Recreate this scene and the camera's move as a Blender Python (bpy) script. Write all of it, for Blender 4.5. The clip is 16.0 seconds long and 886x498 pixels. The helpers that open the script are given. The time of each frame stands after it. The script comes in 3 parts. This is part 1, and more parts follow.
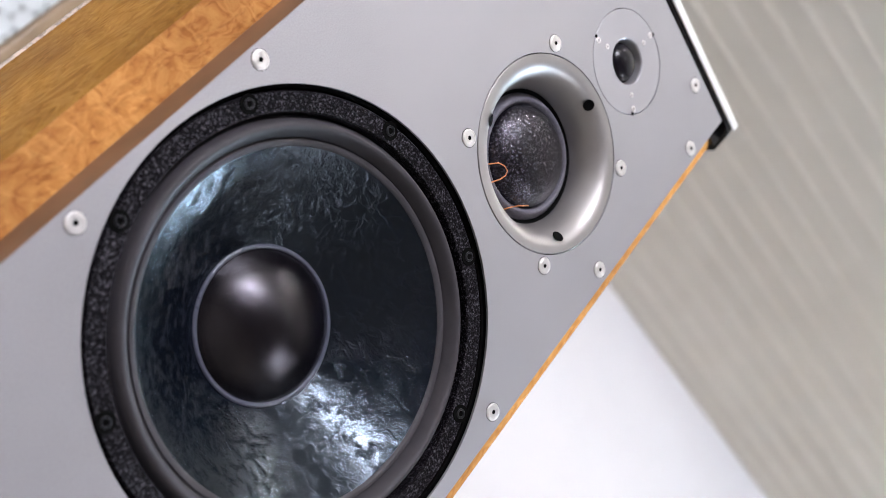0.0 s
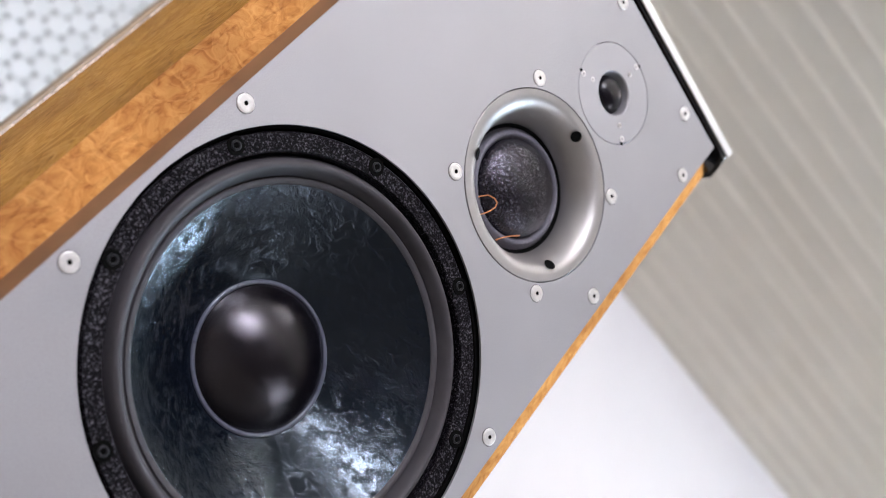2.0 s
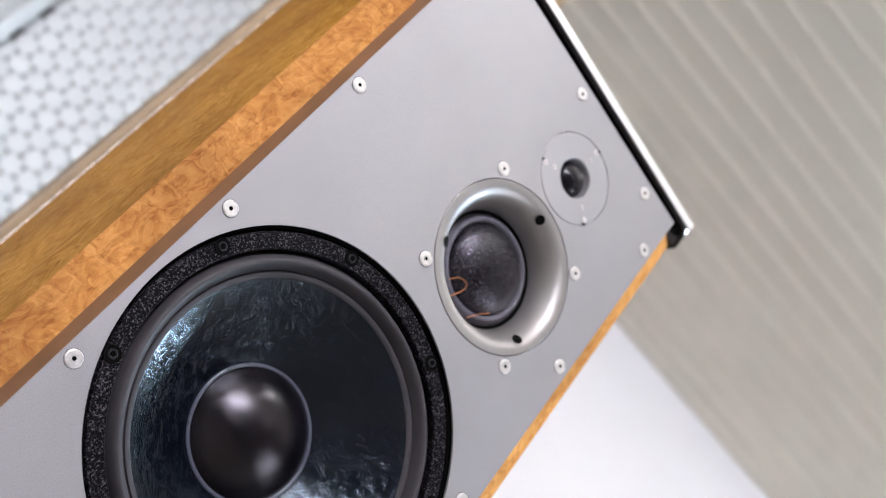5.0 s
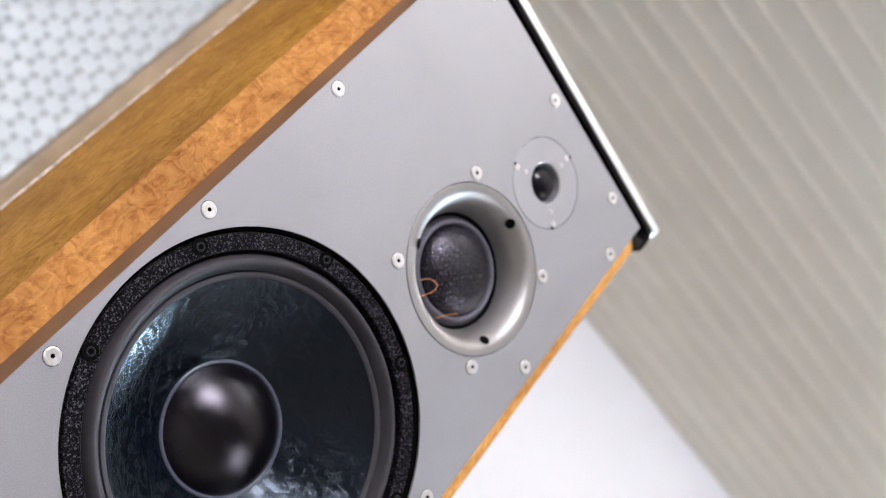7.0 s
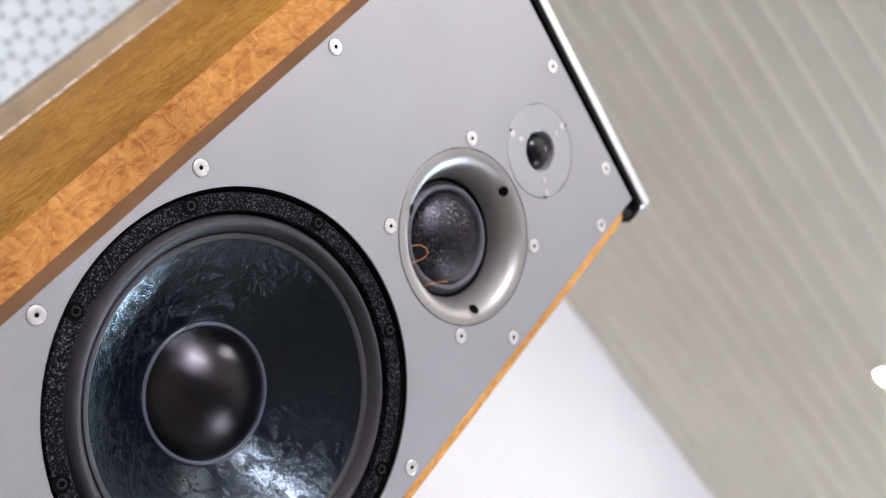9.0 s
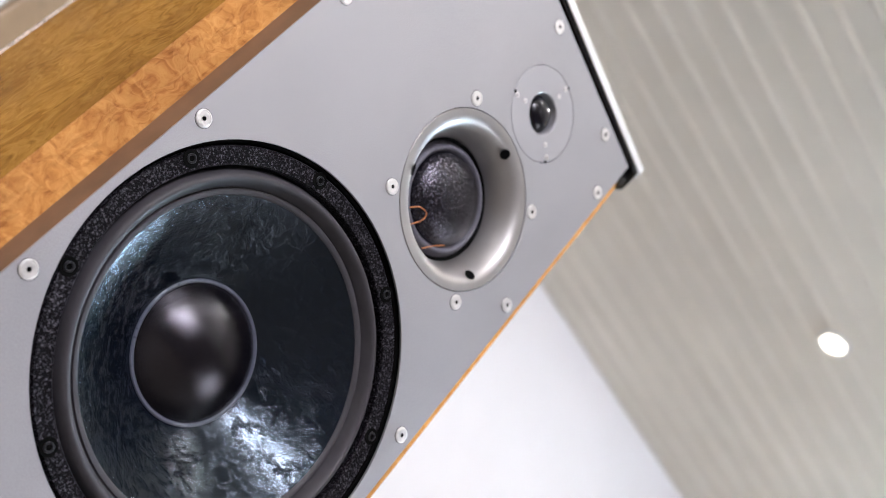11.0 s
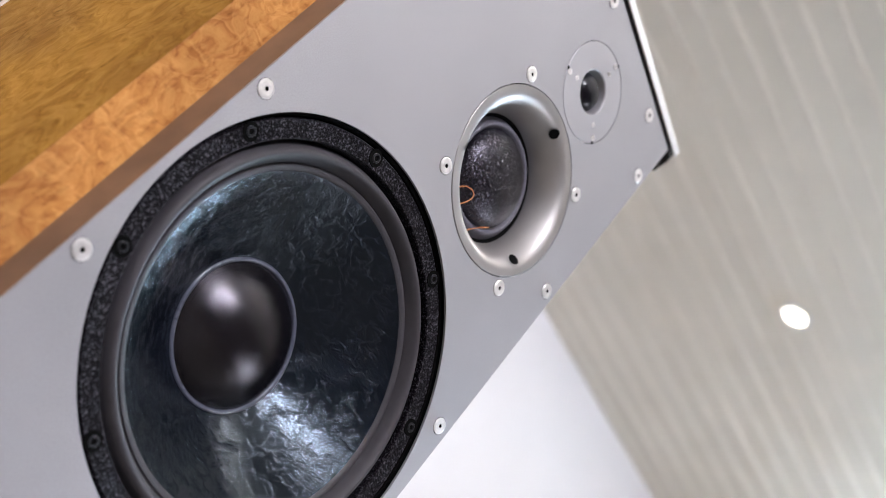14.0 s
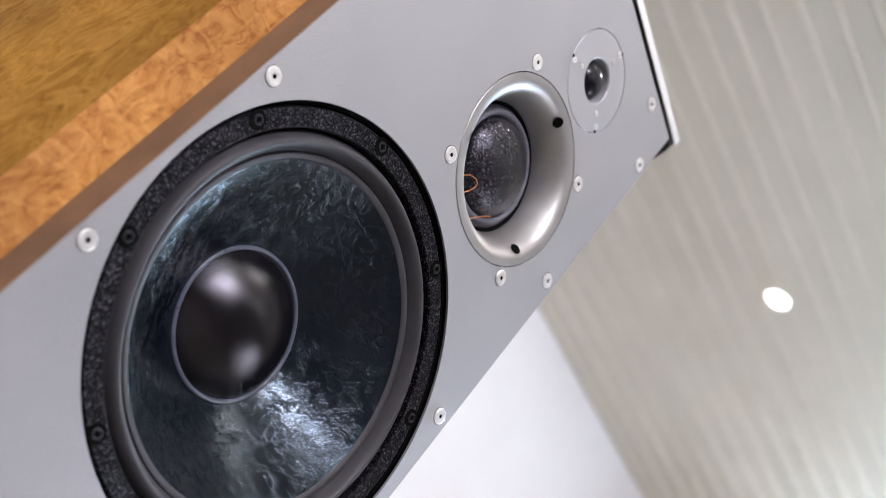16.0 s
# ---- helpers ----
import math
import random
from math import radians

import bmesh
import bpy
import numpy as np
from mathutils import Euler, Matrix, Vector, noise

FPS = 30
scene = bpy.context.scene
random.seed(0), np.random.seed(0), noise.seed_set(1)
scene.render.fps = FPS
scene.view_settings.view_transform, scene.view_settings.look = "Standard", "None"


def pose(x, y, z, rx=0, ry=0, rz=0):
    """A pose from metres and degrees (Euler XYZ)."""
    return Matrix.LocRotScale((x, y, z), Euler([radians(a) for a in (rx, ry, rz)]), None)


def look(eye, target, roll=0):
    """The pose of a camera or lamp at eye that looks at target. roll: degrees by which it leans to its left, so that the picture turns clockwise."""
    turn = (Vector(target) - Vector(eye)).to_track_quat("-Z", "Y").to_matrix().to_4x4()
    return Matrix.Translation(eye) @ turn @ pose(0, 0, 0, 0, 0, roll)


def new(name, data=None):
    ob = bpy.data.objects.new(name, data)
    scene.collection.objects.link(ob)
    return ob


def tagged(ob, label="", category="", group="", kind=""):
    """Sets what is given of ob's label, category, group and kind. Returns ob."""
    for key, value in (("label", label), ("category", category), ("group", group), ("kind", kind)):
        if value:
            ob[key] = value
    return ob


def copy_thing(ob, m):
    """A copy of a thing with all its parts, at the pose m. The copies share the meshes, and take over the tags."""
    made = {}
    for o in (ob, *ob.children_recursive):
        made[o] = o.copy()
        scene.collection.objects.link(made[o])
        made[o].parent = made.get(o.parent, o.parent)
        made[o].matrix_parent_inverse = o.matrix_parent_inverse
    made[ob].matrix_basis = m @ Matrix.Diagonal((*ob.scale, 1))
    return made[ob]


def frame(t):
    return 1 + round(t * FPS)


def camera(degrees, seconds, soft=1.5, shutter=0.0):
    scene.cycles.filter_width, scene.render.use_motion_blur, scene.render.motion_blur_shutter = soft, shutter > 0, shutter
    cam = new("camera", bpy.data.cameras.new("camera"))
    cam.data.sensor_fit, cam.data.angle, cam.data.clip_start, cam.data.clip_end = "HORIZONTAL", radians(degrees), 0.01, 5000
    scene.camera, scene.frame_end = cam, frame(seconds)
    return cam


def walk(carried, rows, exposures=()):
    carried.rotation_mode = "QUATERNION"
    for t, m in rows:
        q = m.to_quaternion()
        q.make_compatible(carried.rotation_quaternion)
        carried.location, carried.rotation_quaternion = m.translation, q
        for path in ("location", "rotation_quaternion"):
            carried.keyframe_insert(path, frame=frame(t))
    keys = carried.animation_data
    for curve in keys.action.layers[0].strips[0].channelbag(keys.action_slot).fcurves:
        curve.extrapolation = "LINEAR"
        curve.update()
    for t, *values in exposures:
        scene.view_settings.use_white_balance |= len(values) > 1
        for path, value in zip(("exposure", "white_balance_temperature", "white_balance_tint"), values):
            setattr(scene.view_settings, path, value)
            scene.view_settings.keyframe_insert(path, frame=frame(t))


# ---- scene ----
cam = camera(42.1, 16.0, soft=0.8)
PATH = [
    (0, (-0.396, -0.744, 0.366), (0.475, 0.733, 1.397), 40.7),
    (0.5, (-0.387, -0.758, 0.366), (0.456, 0.734, 1.398), 40.6),
    (1, (-0.381, -0.772, 0.365), (0.434, 0.732, 1.402), 40.5),
    (1.5, (-0.377, -0.789, 0.366), (0.414, 0.729, 1.402), 40.5),
    (2, (-0.372, -0.804, 0.367), (0.393, 0.724, 1.405), 40.7),
    (2.5, (-0.373, -0.823, 0.366), (0.362, 0.717, 1.407), 40.7),
    (3, (-0.381, -0.846, 0.368), (0.323, 0.709, 1.409), 40.9),
    (3.5, (-0.39, -0.8686, 0.368), (0.2992, 0.6886, 1.4152), 40.82),
    (4, (-0.398, -0.8922, 0.366), (0.2774, 0.6672, 1.4214), 40.84),
    (6.5, (-0.444, -0.936, 0.366), (0.298, 0.582, 1.435), 40.8),
    (7, (-0.453, -0.938, 0.366), (0.306, 0.572, 1.435), 41.0),
    (7.5, (-0.458, -0.932, 0.367), (0.321, 0.572, 1.432), 41.1),
    (8, (-0.461, -0.924, 0.369), (0.337, 0.573, 1.428), 41.2),
    (8.5, (-0.462, -0.916, 0.37), (0.352, 0.573, 1.427), 41.4),
    (9, (-0.466, -0.896, 0.368), (0.383, 0.572, 1.428), 41.2),
    (9.2, (-0.467, -0.891, 0.368), (0.396, 0.57, 1.427), 41.2),
    (11.5, (-0.501, -0.8, 0.369), (0.501, 0.571, 1.424), 41.4),
    (12, (-0.506, -0.778, 0.367), (0.521, 0.574, 1.424), 41.5),
    (12.5, (-0.511, -0.761, 0.367), (0.537, 0.579, 1.42), 41.7),
    (13, (-0.517, -0.738, 0.366), (0.552, 0.584, 1.42), 41.5),
    (13.5, (-0.527, -0.715, 0.365), (0.551, 0.597, 1.422), 41.5),
    (14, (-0.535, -0.699, 0.364), (0.558, 0.603, 1.418), 41.5),
    (14.5, (-0.547, -0.682, 0.365), (0.562, 0.61, 1.414), 41.6),
    (15, (-0.552, -0.674, 0.366), (0.574, 0.607, 1.41), 41.6),
    (15.5, (-0.551, -0.671, 0.366), (0.583, 0.6, 1.413), 41.5),
    (16, (-0.548, -0.673, 0.366), (0.592, 0.595, 1.412), 41.3),
]
walk(cam, [(t, look(eye, target, roll)) for t, eye, target, roll in PATH], [(0, 0.14, 6180, 13), (7, 0.16, 6230, 12), (16, 0.09, 6200, 13)])
cam.data.dof.use_dof = True
cam.data.dof.focus_distance = 1.02
cam.data.dof.aperture_fstop = 4.0

# ---- world and light ----
world = bpy.data.worlds.new("world")
scene.world = world
world.use_nodes = True
sky = world.node_tree.nodes.new("ShaderNodeTexSky")
sky.sky_type, sky.sun_disc = "NISHITA", False
sky.sun_elevation, sky.sun_rotation = radians(38), radians(120)
world.node_tree.links.new(sky.outputs[0], world.node_tree.nodes["Background"].inputs[0])
world.node_tree.nodes["Background"].inputs[1].default_value = 0.10


def area(name, eye, target, sx, sy, watts, colour, shape="RECTANGLE"):
    lamp = bpy.data.lights.new(name, "AREA")
    lamp.shape, lamp.size, lamp.size_y, lamp.energy, lamp.color = shape, sx, sy, watts, colour
    ob = new(name, lamp)
    ob.matrix_world = look(eye, target)
    return ob


CEIL = 3.0
# Windows are unseen; placed and sized by bright reflections in cone and dust cap.
WIN_R = (-0.55, 0.75, 2.38, 2.96)     # right wall window: y0, y1, z0, z1
WIN_L = (-3.1, -2.5, 0.55, 1.25)    # low window further back in the right wall
WIN_B = (-2.75, -1.72, 2.48, 2.97)       # rear wall window: x0, x1, z0, z1
XR, XL, YB = 4.0, -4.0, -3.4          # right wall, left wall, rear wall
area("daylight_right", (XR + 0.02, 0.1, 2.67), (0, -0.2, 0.9), 1.2, 0.52, 80, (0.66, 0.85, 1.0)).data.spread = radians(80)
area("daylight_low", (XR - 0.03, -2.8, 0.9), (0, -1.5, 1.4), 0.55, 0.65, 45, (0.95, 0.96, 1.0))
area("daylight_rear", (-2.235, YB + 0.03, 2.73), (-0.8, 0, 1.9), 0.95, 0.42, 185, (0.98, 0.95, 1.0))
# First is in view, next two fit cone reflections, last three are added fill.
DOWNLIGHTS = [(2.24, 0.95), (1.05, -0.12), (0.05, -0.95), (-1.2, 0.55), (-2.4, -0.9), (0.7, -2.5)]
for lx, ly in DOWNLIGHTS:
    area("downlight_beam", (lx, ly, CEIL - 0.012), (lx, ly, 0), 0.085, 0.085, 9.5, (1.0, 0.96, 0.91), "DISK")

# ---- materials ----


def material(name):
    m = bpy.data.materials.new(name)
    m.use_nodes = True
    return m, m.node_tree.nodes, m.node_tree.links, m.node_tree.nodes["Principled BSDF"]


def node(ns, kind, **values):
    n = ns.new("ShaderNode" + kind)
    for key, value in values.items():
        n.inputs[key].default_value = value
    return n


def coords(ns, ls, scale=(1, 1, 1), which="Object"):
    c, mp = ns.new("ShaderNodeTexCoord"), ns.new("ShaderNodeMapping")
    mp.inputs["Scale"].default_value = scale
    ls.new(c.outputs[which], mp.inputs[0])
    return mp.outputs[0]


def ramp(ns, ls, source, stops):
    r = ns.new("ShaderNodeValToRGB")
    while len(r.color_ramp.elements) < len(stops):
        r.color_ramp.elements.new(0.5)
    for e, (p, c) in zip(r.color_ramp.elements, stops):
        e.position, e.color = p, (*c, 1)
    ls.new(source, r.inputs[0])
    return r.outputs[0]


def bump(ns, ls, bsdf, height, strength, distance):
    b = node(ns, "Bump", Strength=strength, Distance=distance)
    ls.new(height, b.inputs["Height"])
    ls.new(b.outputs[0], bsdf.inputs["Normal"])
    return b


def grained(name, colour, rough, metal=0.0, scale=40.0, vary=0.12, bump_strength=0.1, bump_scale=400.0, distance=0.0005, coat=0.0, rough_vary=0.08, specular=0.5, grain=0.0):
    """A surface with blotches at one scale and fine relief at another."""
    m, ns, ls, p = material(name)
    co = coords(ns, ls)
    a = node(ns, "TexNoise", Scale=scale, Detail=5.0, Roughness=0.6)
    ls.new(co, a.inputs["Vector"])
    lo, hi = [c * (1 - vary) for c in colour], [min(1, c * (1 + vary)) for c in colour]
    shade = ramp(ns, ls, a.outputs[0], [(0.3, lo), (0.7, hi)])
    if grain:
        g = node(ns, "TexNoise", Scale=1000.0, Detail=1.0)
        ls.new(co, g.inputs["Vector"])
        mul = node(ns, "Mix")
        mul.data_type, mul.blend_type = "RGBA", "MULTIPLY"
        mul.inputs[0].default_value = 1.0
        ls.new(shade, mul.inputs[6])
        ls.new(ramp(ns, ls, g.outputs[0], [(0.3, (1 - grain,) * 3), (0.7, (1, 1, 1))]), mul.inputs[7])
        shade = mul.outputs[2]
    ls.new(shade, p.inputs["Base Color"])
    r = node(ns, "MapRange")
    r.inputs["To Min"].default_value, r.inputs["To Max"].default_value = max(0.02, rough - rough_vary), rough + rough_vary
    ls.new(a.outputs[0], r.inputs[0])
    ls.new(r.outputs[0], p.inputs["Roughness"])
    p.inputs["Metallic"].default_value = metal
    p.inputs["Specular IOR Level"].default_value = specular
    p.inputs["Coat Weight"].default_value = coat
    p.inputs["Coat Roughness"].default_value = 0.06
    if bump_strength:
        b = node(ns, "TexNoise", Scale=bump_scale, Detail=3.0)
        ls.new(co, b.inputs["Vector"])
        bump(ns, ls, p, b.outputs[0], bump_strength, distance)
    return m


def blend(ns, ls, kind, amount, a, b):
    """Mixes colour b into colour a."""
    n = node(ns, "Mix")
    n.data_type, n.blend_type = "RGBA", kind
    if isinstance(amount, float):
        n.inputs[0].default_value = amount
    else:
        ls.new(amount, n.inputs[0])
    for socket, value in ((6, a), (7, b)):
        if isinstance(value, tuple):
            n.inputs[socket].default_value = (*value, 1)
        else:
            ls.new(value, n.inputs[socket])
    return n.outputs[2]


def burl(name, dark, mid, light, coat=0.12, rough=0.3, stretch=(1, 1, 1), vein=0.5, pores=0.5, specular=0.0, cloud=0.25):
    """Burl veneer: clouds, curled figure round small eyes, pale curved veins and short dark pores, under lacquer."""
    m, ns, ls, p = material(name)
    co = coords(ns, ls, stretch)
    warp = node(ns, "TexNoise", Scale=16.0, Detail=3.0, Roughness=0.5)
    ls.new(co, warp.inputs["Vector"])
    mix = node(ns, "VectorMath")
    mix.operation = "MULTIPLY_ADD"
    mix.inputs[1].default_value = (0.085, 0.085, 0.085)
    ls.new(warp.outputs["Color"], mix.inputs[0])
    ls.new(co, mix.inputs[2])
    figure = node(ns, "TexNoise", Scale=52.0, Detail=6.0, Roughness=0.62, Distortion=1.6)
    ls.new(mix.outputs[0], figure.inputs["Vector"])
    base = ramp(ns, ls, figure.outputs[0], [(0.30, dark), (0.46, mid), (0.60, light), (0.78, mid)])
    clouds = node(ns, "TexNoise", Scale=9.0, Detail=3.0)
    ls.new(co, clouds.inputs["Vector"])
    base = blend(ns, ls, "MULTIPLY", 1.0, base, ramp(ns, ls, clouds.outputs[0], [(0.35, (1 - cloud, 1 - cloud * 1.1, 1 - cloud)), (0.62, (1, 1, 1))]))
    eyes = node(ns, "TexVoronoi", Scale=62.0)
    ls.new(mix.outputs[0], eyes.inputs["Vector"])
    base = blend(ns, ls, "MULTIPLY", 0.55, base, ramp(ns, ls, eyes.outputs["Distance"], [(0.0, (0.50, 0.42, 0.36)), (0.30, (1, 1, 1)), (0.62, (0.78, 0.72, 0.68))]))
    cells = node(ns, "TexVoronoi", Scale=21.0)
    cells.feature = "DISTANCE_TO_EDGE"
    ls.new(mix.outputs[0], cells.inputs["Vector"])
    line = ramp(ns, ls, cells.outputs["Distance"], [(0.0, (vein, vein, vein)), (0.035, (0, 0, 0))])
    base = blend(ns, ls, "MIX", line, base, tuple(min(1.0, c * 1.25 + 0.03) for c in light))
    hair = node(ns, "TexNoise", Scale=150.0, Detail=3.0, Distortion=0.6)
    long = coords(ns, ls, (stretch[0] * 1.0, stretch[1] * 1.0, stretch[2] * 0.28))
    ls.new(long, hair.inputs["Vector"])
    base = blend(ns, ls, "MULTIPLY", pores, base, ramp(ns, ls, hair.outputs[0], [(0.34, (0.45, 0.36, 0.32)), (0.46, (1, 1, 1))]))
    ls.new(base, p.inputs["Base Color"])
    p.inputs["Roughness"].default_value = rough
    p.inputs["Coat Weight"].default_value = coat
    p.inputs["Coat Roughness"].default_value = 0.05
    p.inputs["Specular IOR Level"].default_value = specular
    fine = node(ns, "TexNoise", Scale=500.0, Detail=2.0)
    ls.new(co, fine.inputs["Vector"])
    bump(ns, ls, p, fine.outputs[0], 0.05, 0.0003)
    return m


def wrinkled(name, colour, rough, scale, strength, distance, stretch=(1, 1, 1), glint_fleck=0.0, specular=0.5, glint_fleck_scale=420.0, fine=0.25, tint=(1, 1, 1), ridge=0.0):
    """Doped black paper or cloth: glossy, with wrinkles."""
    m, ns, ls, p = material(name)
    co = coords(ns, ls, stretch)
    a = node(ns, "TexNoise", Scale=scale, Detail=6.0, Roughness=0.62, Distortion=0.8)
    ls.new(co, a.inputs["Vector"])
    b = node(ns, "TexNoise", Scale=scale * 5.5, Detail=2.0)
    ls.new(co, b.inputs["Vector"])
    add = node(ns, "Math")
    add.operation = "MULTIPLY_ADD"
    add.inputs[1].default_value = fine
    ls.new(b.outputs[0], add.inputs[0])
    ls.new(a.outputs[0], add.inputs[2])
    if ridge:
        off, crease, fold = ns.new("ShaderNodeMath"), ns.new("ShaderNodeMath"), ns.new("ShaderNodeMath")
        off.operation, crease.operation, fold.operation = "SUBTRACT", "ABSOLUTE", "MULTIPLY_ADD"
        off.inputs[1].default_value, fold.inputs[1].default_value = 0.5, ridge
        ls.new(a.outputs[0], off.inputs[0])
        ls.new(off.outputs[0], crease.inputs[0])
        ls.new(crease.outputs[0], fold.inputs[0])
        ls.new(add.outputs[0], fold.inputs[2])
        add = fold
    bump(ns, ls, p, add.outputs[0], strength, distance)
    lo = [c * 0.7 for c in colour]
    col = ramp(ns, ls, a.outputs[0], [(0.35, lo), (0.65, colour)])
    if glint_fleck:
        # Pale specks added to the base colour, mostly in place of glints.
        v = node(ns, "TexNoise", Scale=glint_fleck_scale, Detail=2.0, Roughness=0.7)
        ls.new(co, v.inputs["Vector"])
        f = ramp(ns, ls, v.outputs[0], [(0.50, (0, 0, 0)), (0.60, (glint_fleck * 0.25, glint_fleck * 0.23, glint_fleck * 0.27)), (0.72, (glint_fleck, glint_fleck * 0.95, glint_fleck * 1.08))])
        mx = node(ns, "Mix")
        mx.data_type, mx.blend_type = "RGBA", "ADD"
        mx.inputs[0].default_value = 1.0
        ls.new(col, mx.inputs[6])
        ls.new(f, mx.inputs[7])
        col = mx.outputs[2]
    ls.new(col, p.inputs["Base Color"])
    p.inputs["Roughness"].default_value = rough
    p.inputs["Specular IOR Level"].default_value = specular
    p.inputs["Specular Tint"].default_value = (*tint, 1)
    return m


SILVER = grained("silver_baffle_paint", (0.425, 0.42, 0.438), 0.45, 0.60, 6.0, 0.05, 0.10, 1600.0, 0.0001, rough_vary=0.04, grain=0.20)
HORN = grained("silver_horn_paint", (0.36, 0.345, 0.338), 0.50, 0.95, 30.0, 0.04, 0.2, 1600.0, 0.0002, rough_vary=0.03)
PLATE = grained("silver_tweeter_plate", (0.405, 0.40, 0.42), 0.45, 0.60, 10.0, 0.04, 0.2, 1400.0, 0.0002, rough_vary=0.03)
STEEL = grained("bright_screw_steel", (0.80, 0.78, 0.77), 0.40, 0.85, 300.0, 0.10, 0.2, 700.0, 0.0003)
CHROME = grained("bright_aluminium", (0.90, 0.90, 0.91), 0.38, 0.6, 60.0, 0.02, 0.02, 300.0, 0.0001, rough_vary=0.02)
# BLACK stands in for shade in holes, gaps and hollows.
BLACK = grained("hollow_shade_black", (0.002, 0.002, 0.002), 0.8, 0.0, 200.0, 0.2, 0.1, specular=0.05)
GLOSSBLACK = grained("black_gloss_lacquer", (0.008, 0.008, 0.009), 0.1, 0.0, 50.0, 0.1, 0.0, rough_vary=0.02)
RUBBER = grained("black_rubber", (0.036, 0.033, 0.038), 0.58, 0.0, 60.0, 0.15, 0.08, 900.0, 0.0001, specular=0.36)
# Flecks in CRINKLE, CAP and CLOTH are glints put into the base colour.
CRINKLE = wrinkled("black_crinkle_paint", (0.0015, 0.001, 0.002), 0.40, 480.0, 1.0, 0.0006, specular=0.06, glint_fleck=0.12, glint_fleck_scale=520.0)
# Blue in the cone's colour and tint imitates cool window light.
CONE = wrinkled("doped_cone_paper", (0.0018, 0.0033, 0.0070), 0.15, 88.0, 0.65, 0.0018, specular=0.42, fine=0.20, tint=(0.72, 0.86, 1.0), ridge=0.7)
CAP = wrinkled("coated_dust_cap", (0.0018, 0.0014, 0.0026), 0.18, 420.0, 1.0, 0.00026, specular=0.5, glint_fleck=0.012, glint_fleck_scale=420.0, tint=(0.95, 0.90, 1.0))
CLOTH = wrinkled("doped_dome_cloth", (0.003, 0.0026, 0.0045), 0.20, 460.0, 1.0, 0.00042, glint_fleck=0.08, glint_fleck_scale=420.0, specular=0.55, tint=(0.9, 0.85, 1.0))
FELT = wrinkled("dome_surround_cloth", (0.10, 0.095, 0.12), 0.6, 500.0, 0.9, 0.0004, glint_fleck=0.10, glint_fleck_scale=700.0)
SILK = wrinkled("tweeter_silk", (0.004, 0.003, 0.006), 0.27, 600.0, 0.2, 0.0001, specular=0.28)
GLUE = grained("glue_bead", (0.075, 0.08, 0.11), 0.3, 0.0, 200.0, 0.2, 0.3, 260.0, 0.0008)
DARKSTEEL = grained("blackened_bolt_steel", (0.012, 0.012, 0.014), 0.4, 0.0, 200.0, 0.2, 0.1, specular=0.2)
# Pale metal tone for the imitated highlight down the cabinet's back edges.
EDGE_GLINT = grained("edge_highlight_metal", (0.95, 0.80, 0.71), 0.27, 0.9, 40.0, 0.05, 0.0)
COPPER = grained("copper_wire", (0.75, 0.30, 0.12), 0.35, 0.8, 300.0, 0.1, 0.0)
# One veneer in two tones: bevel and flank colours hold their different light.
BURL = burl("burl_veneer", (0.32, 0.135, 0.040), (0.46, 0.208, 0.061), (0.55, 0.275, 0.088), coat=0.0, rough=0.55, vein=0.16, pores=0.4)
BURL_SIDELIT = burl("burl_sidelit_veneer", (0.31, 0.150, 0.024), (0.425, 0.212, 0.036), (0.51, 0.265, 0.050), coat=0.10, rough=0.40, stretch=(1, 0.8, 0.7), vein=0.0, pores=0.16, specular=0.0, cloud=0.26)
PANELWOOD = grained("brown_wood_panel", (0.25, 0.17, 0.095), 0.45, 0.0, 14.0, 0.2, 0.1, 300.0, 0.0003)
# Darker, plainer brown than the burl next to it.
BROWN = grained("dark_brown_edge", (0.16, 0.078, 0.038), 0.4, 0.0, 25.0, 0.2, 0.1, 500.0, 0.0003, coat=0.3)
WALL = grained("white_wall_paint", (0.77, 0.76, 0.78), 0.6, 0.0, 3.0, 0.02, 0.08, 250.0, 0.0006)
GREIGE = grained("greige_wall_paint", (0.55, 0.51, 0.46), 0.7, 0.0, 3.0, 0.03, 0.08, 250.0, 0.0006)
REARWALL = grained("taupe_wall_paint", (0.22, 0.195, 0.18), 0.7, 0.0, 3.0, 0.03, 0.08, 250.0, 0.0006)
# Dark tone for an unseen wall, to keep reflections in black parts low.
SIDEWALL = grained("unseen_dark_wall", (0.10, 0.08, 0.07), 0.7, 0.0, 3.0, 0.03, 0.08, 250.0, 0.0006)
CEILING = grained("greige_ceiling_boards", (0.77, 0.725, 0.635), 0.55, 0.0, 2.5, 0.05, 0.08, 120.0, 0.0008)
FLOOR = grained("brown_carpet", (0.145, 0.118, 0.092), 0.55, 0.0, 14.0, 0.25, 0.3, 150.0, 0.002)
TILE = grained("white_glazed_tile", (0.62, 0.65, 0.66), 0.35, 0.0, 12.0, 0.04, 0.05, 60.0, 0.0006)
GROUT = grained("grey_grout", (0.11, 0.118, 0.125), 0.85, 0.0, 40.0, 0.15, 0.3)
CURTAIN = grained("pale_grey_curtain", (0.60, 0.63, 0.64), 0.8, 0.0, 20.0, 0.06, 0.3, 600.0, 0.0005)
FRAMEPAINT = grained("white_window_frame", (0.75, 0.75, 0.75), 0.4, 0.0, 10.0, 0.03, 0.05)


def glowing(name, colour, strength):
    m, ns, ls, p = material(name)
    p.inputs["Base Color"].default_value = (*colour, 1)
    p.inputs["Emission Color"].default_value = (*colour, 1)
    p.inputs["Emission Strength"].default_value = strength
    return m


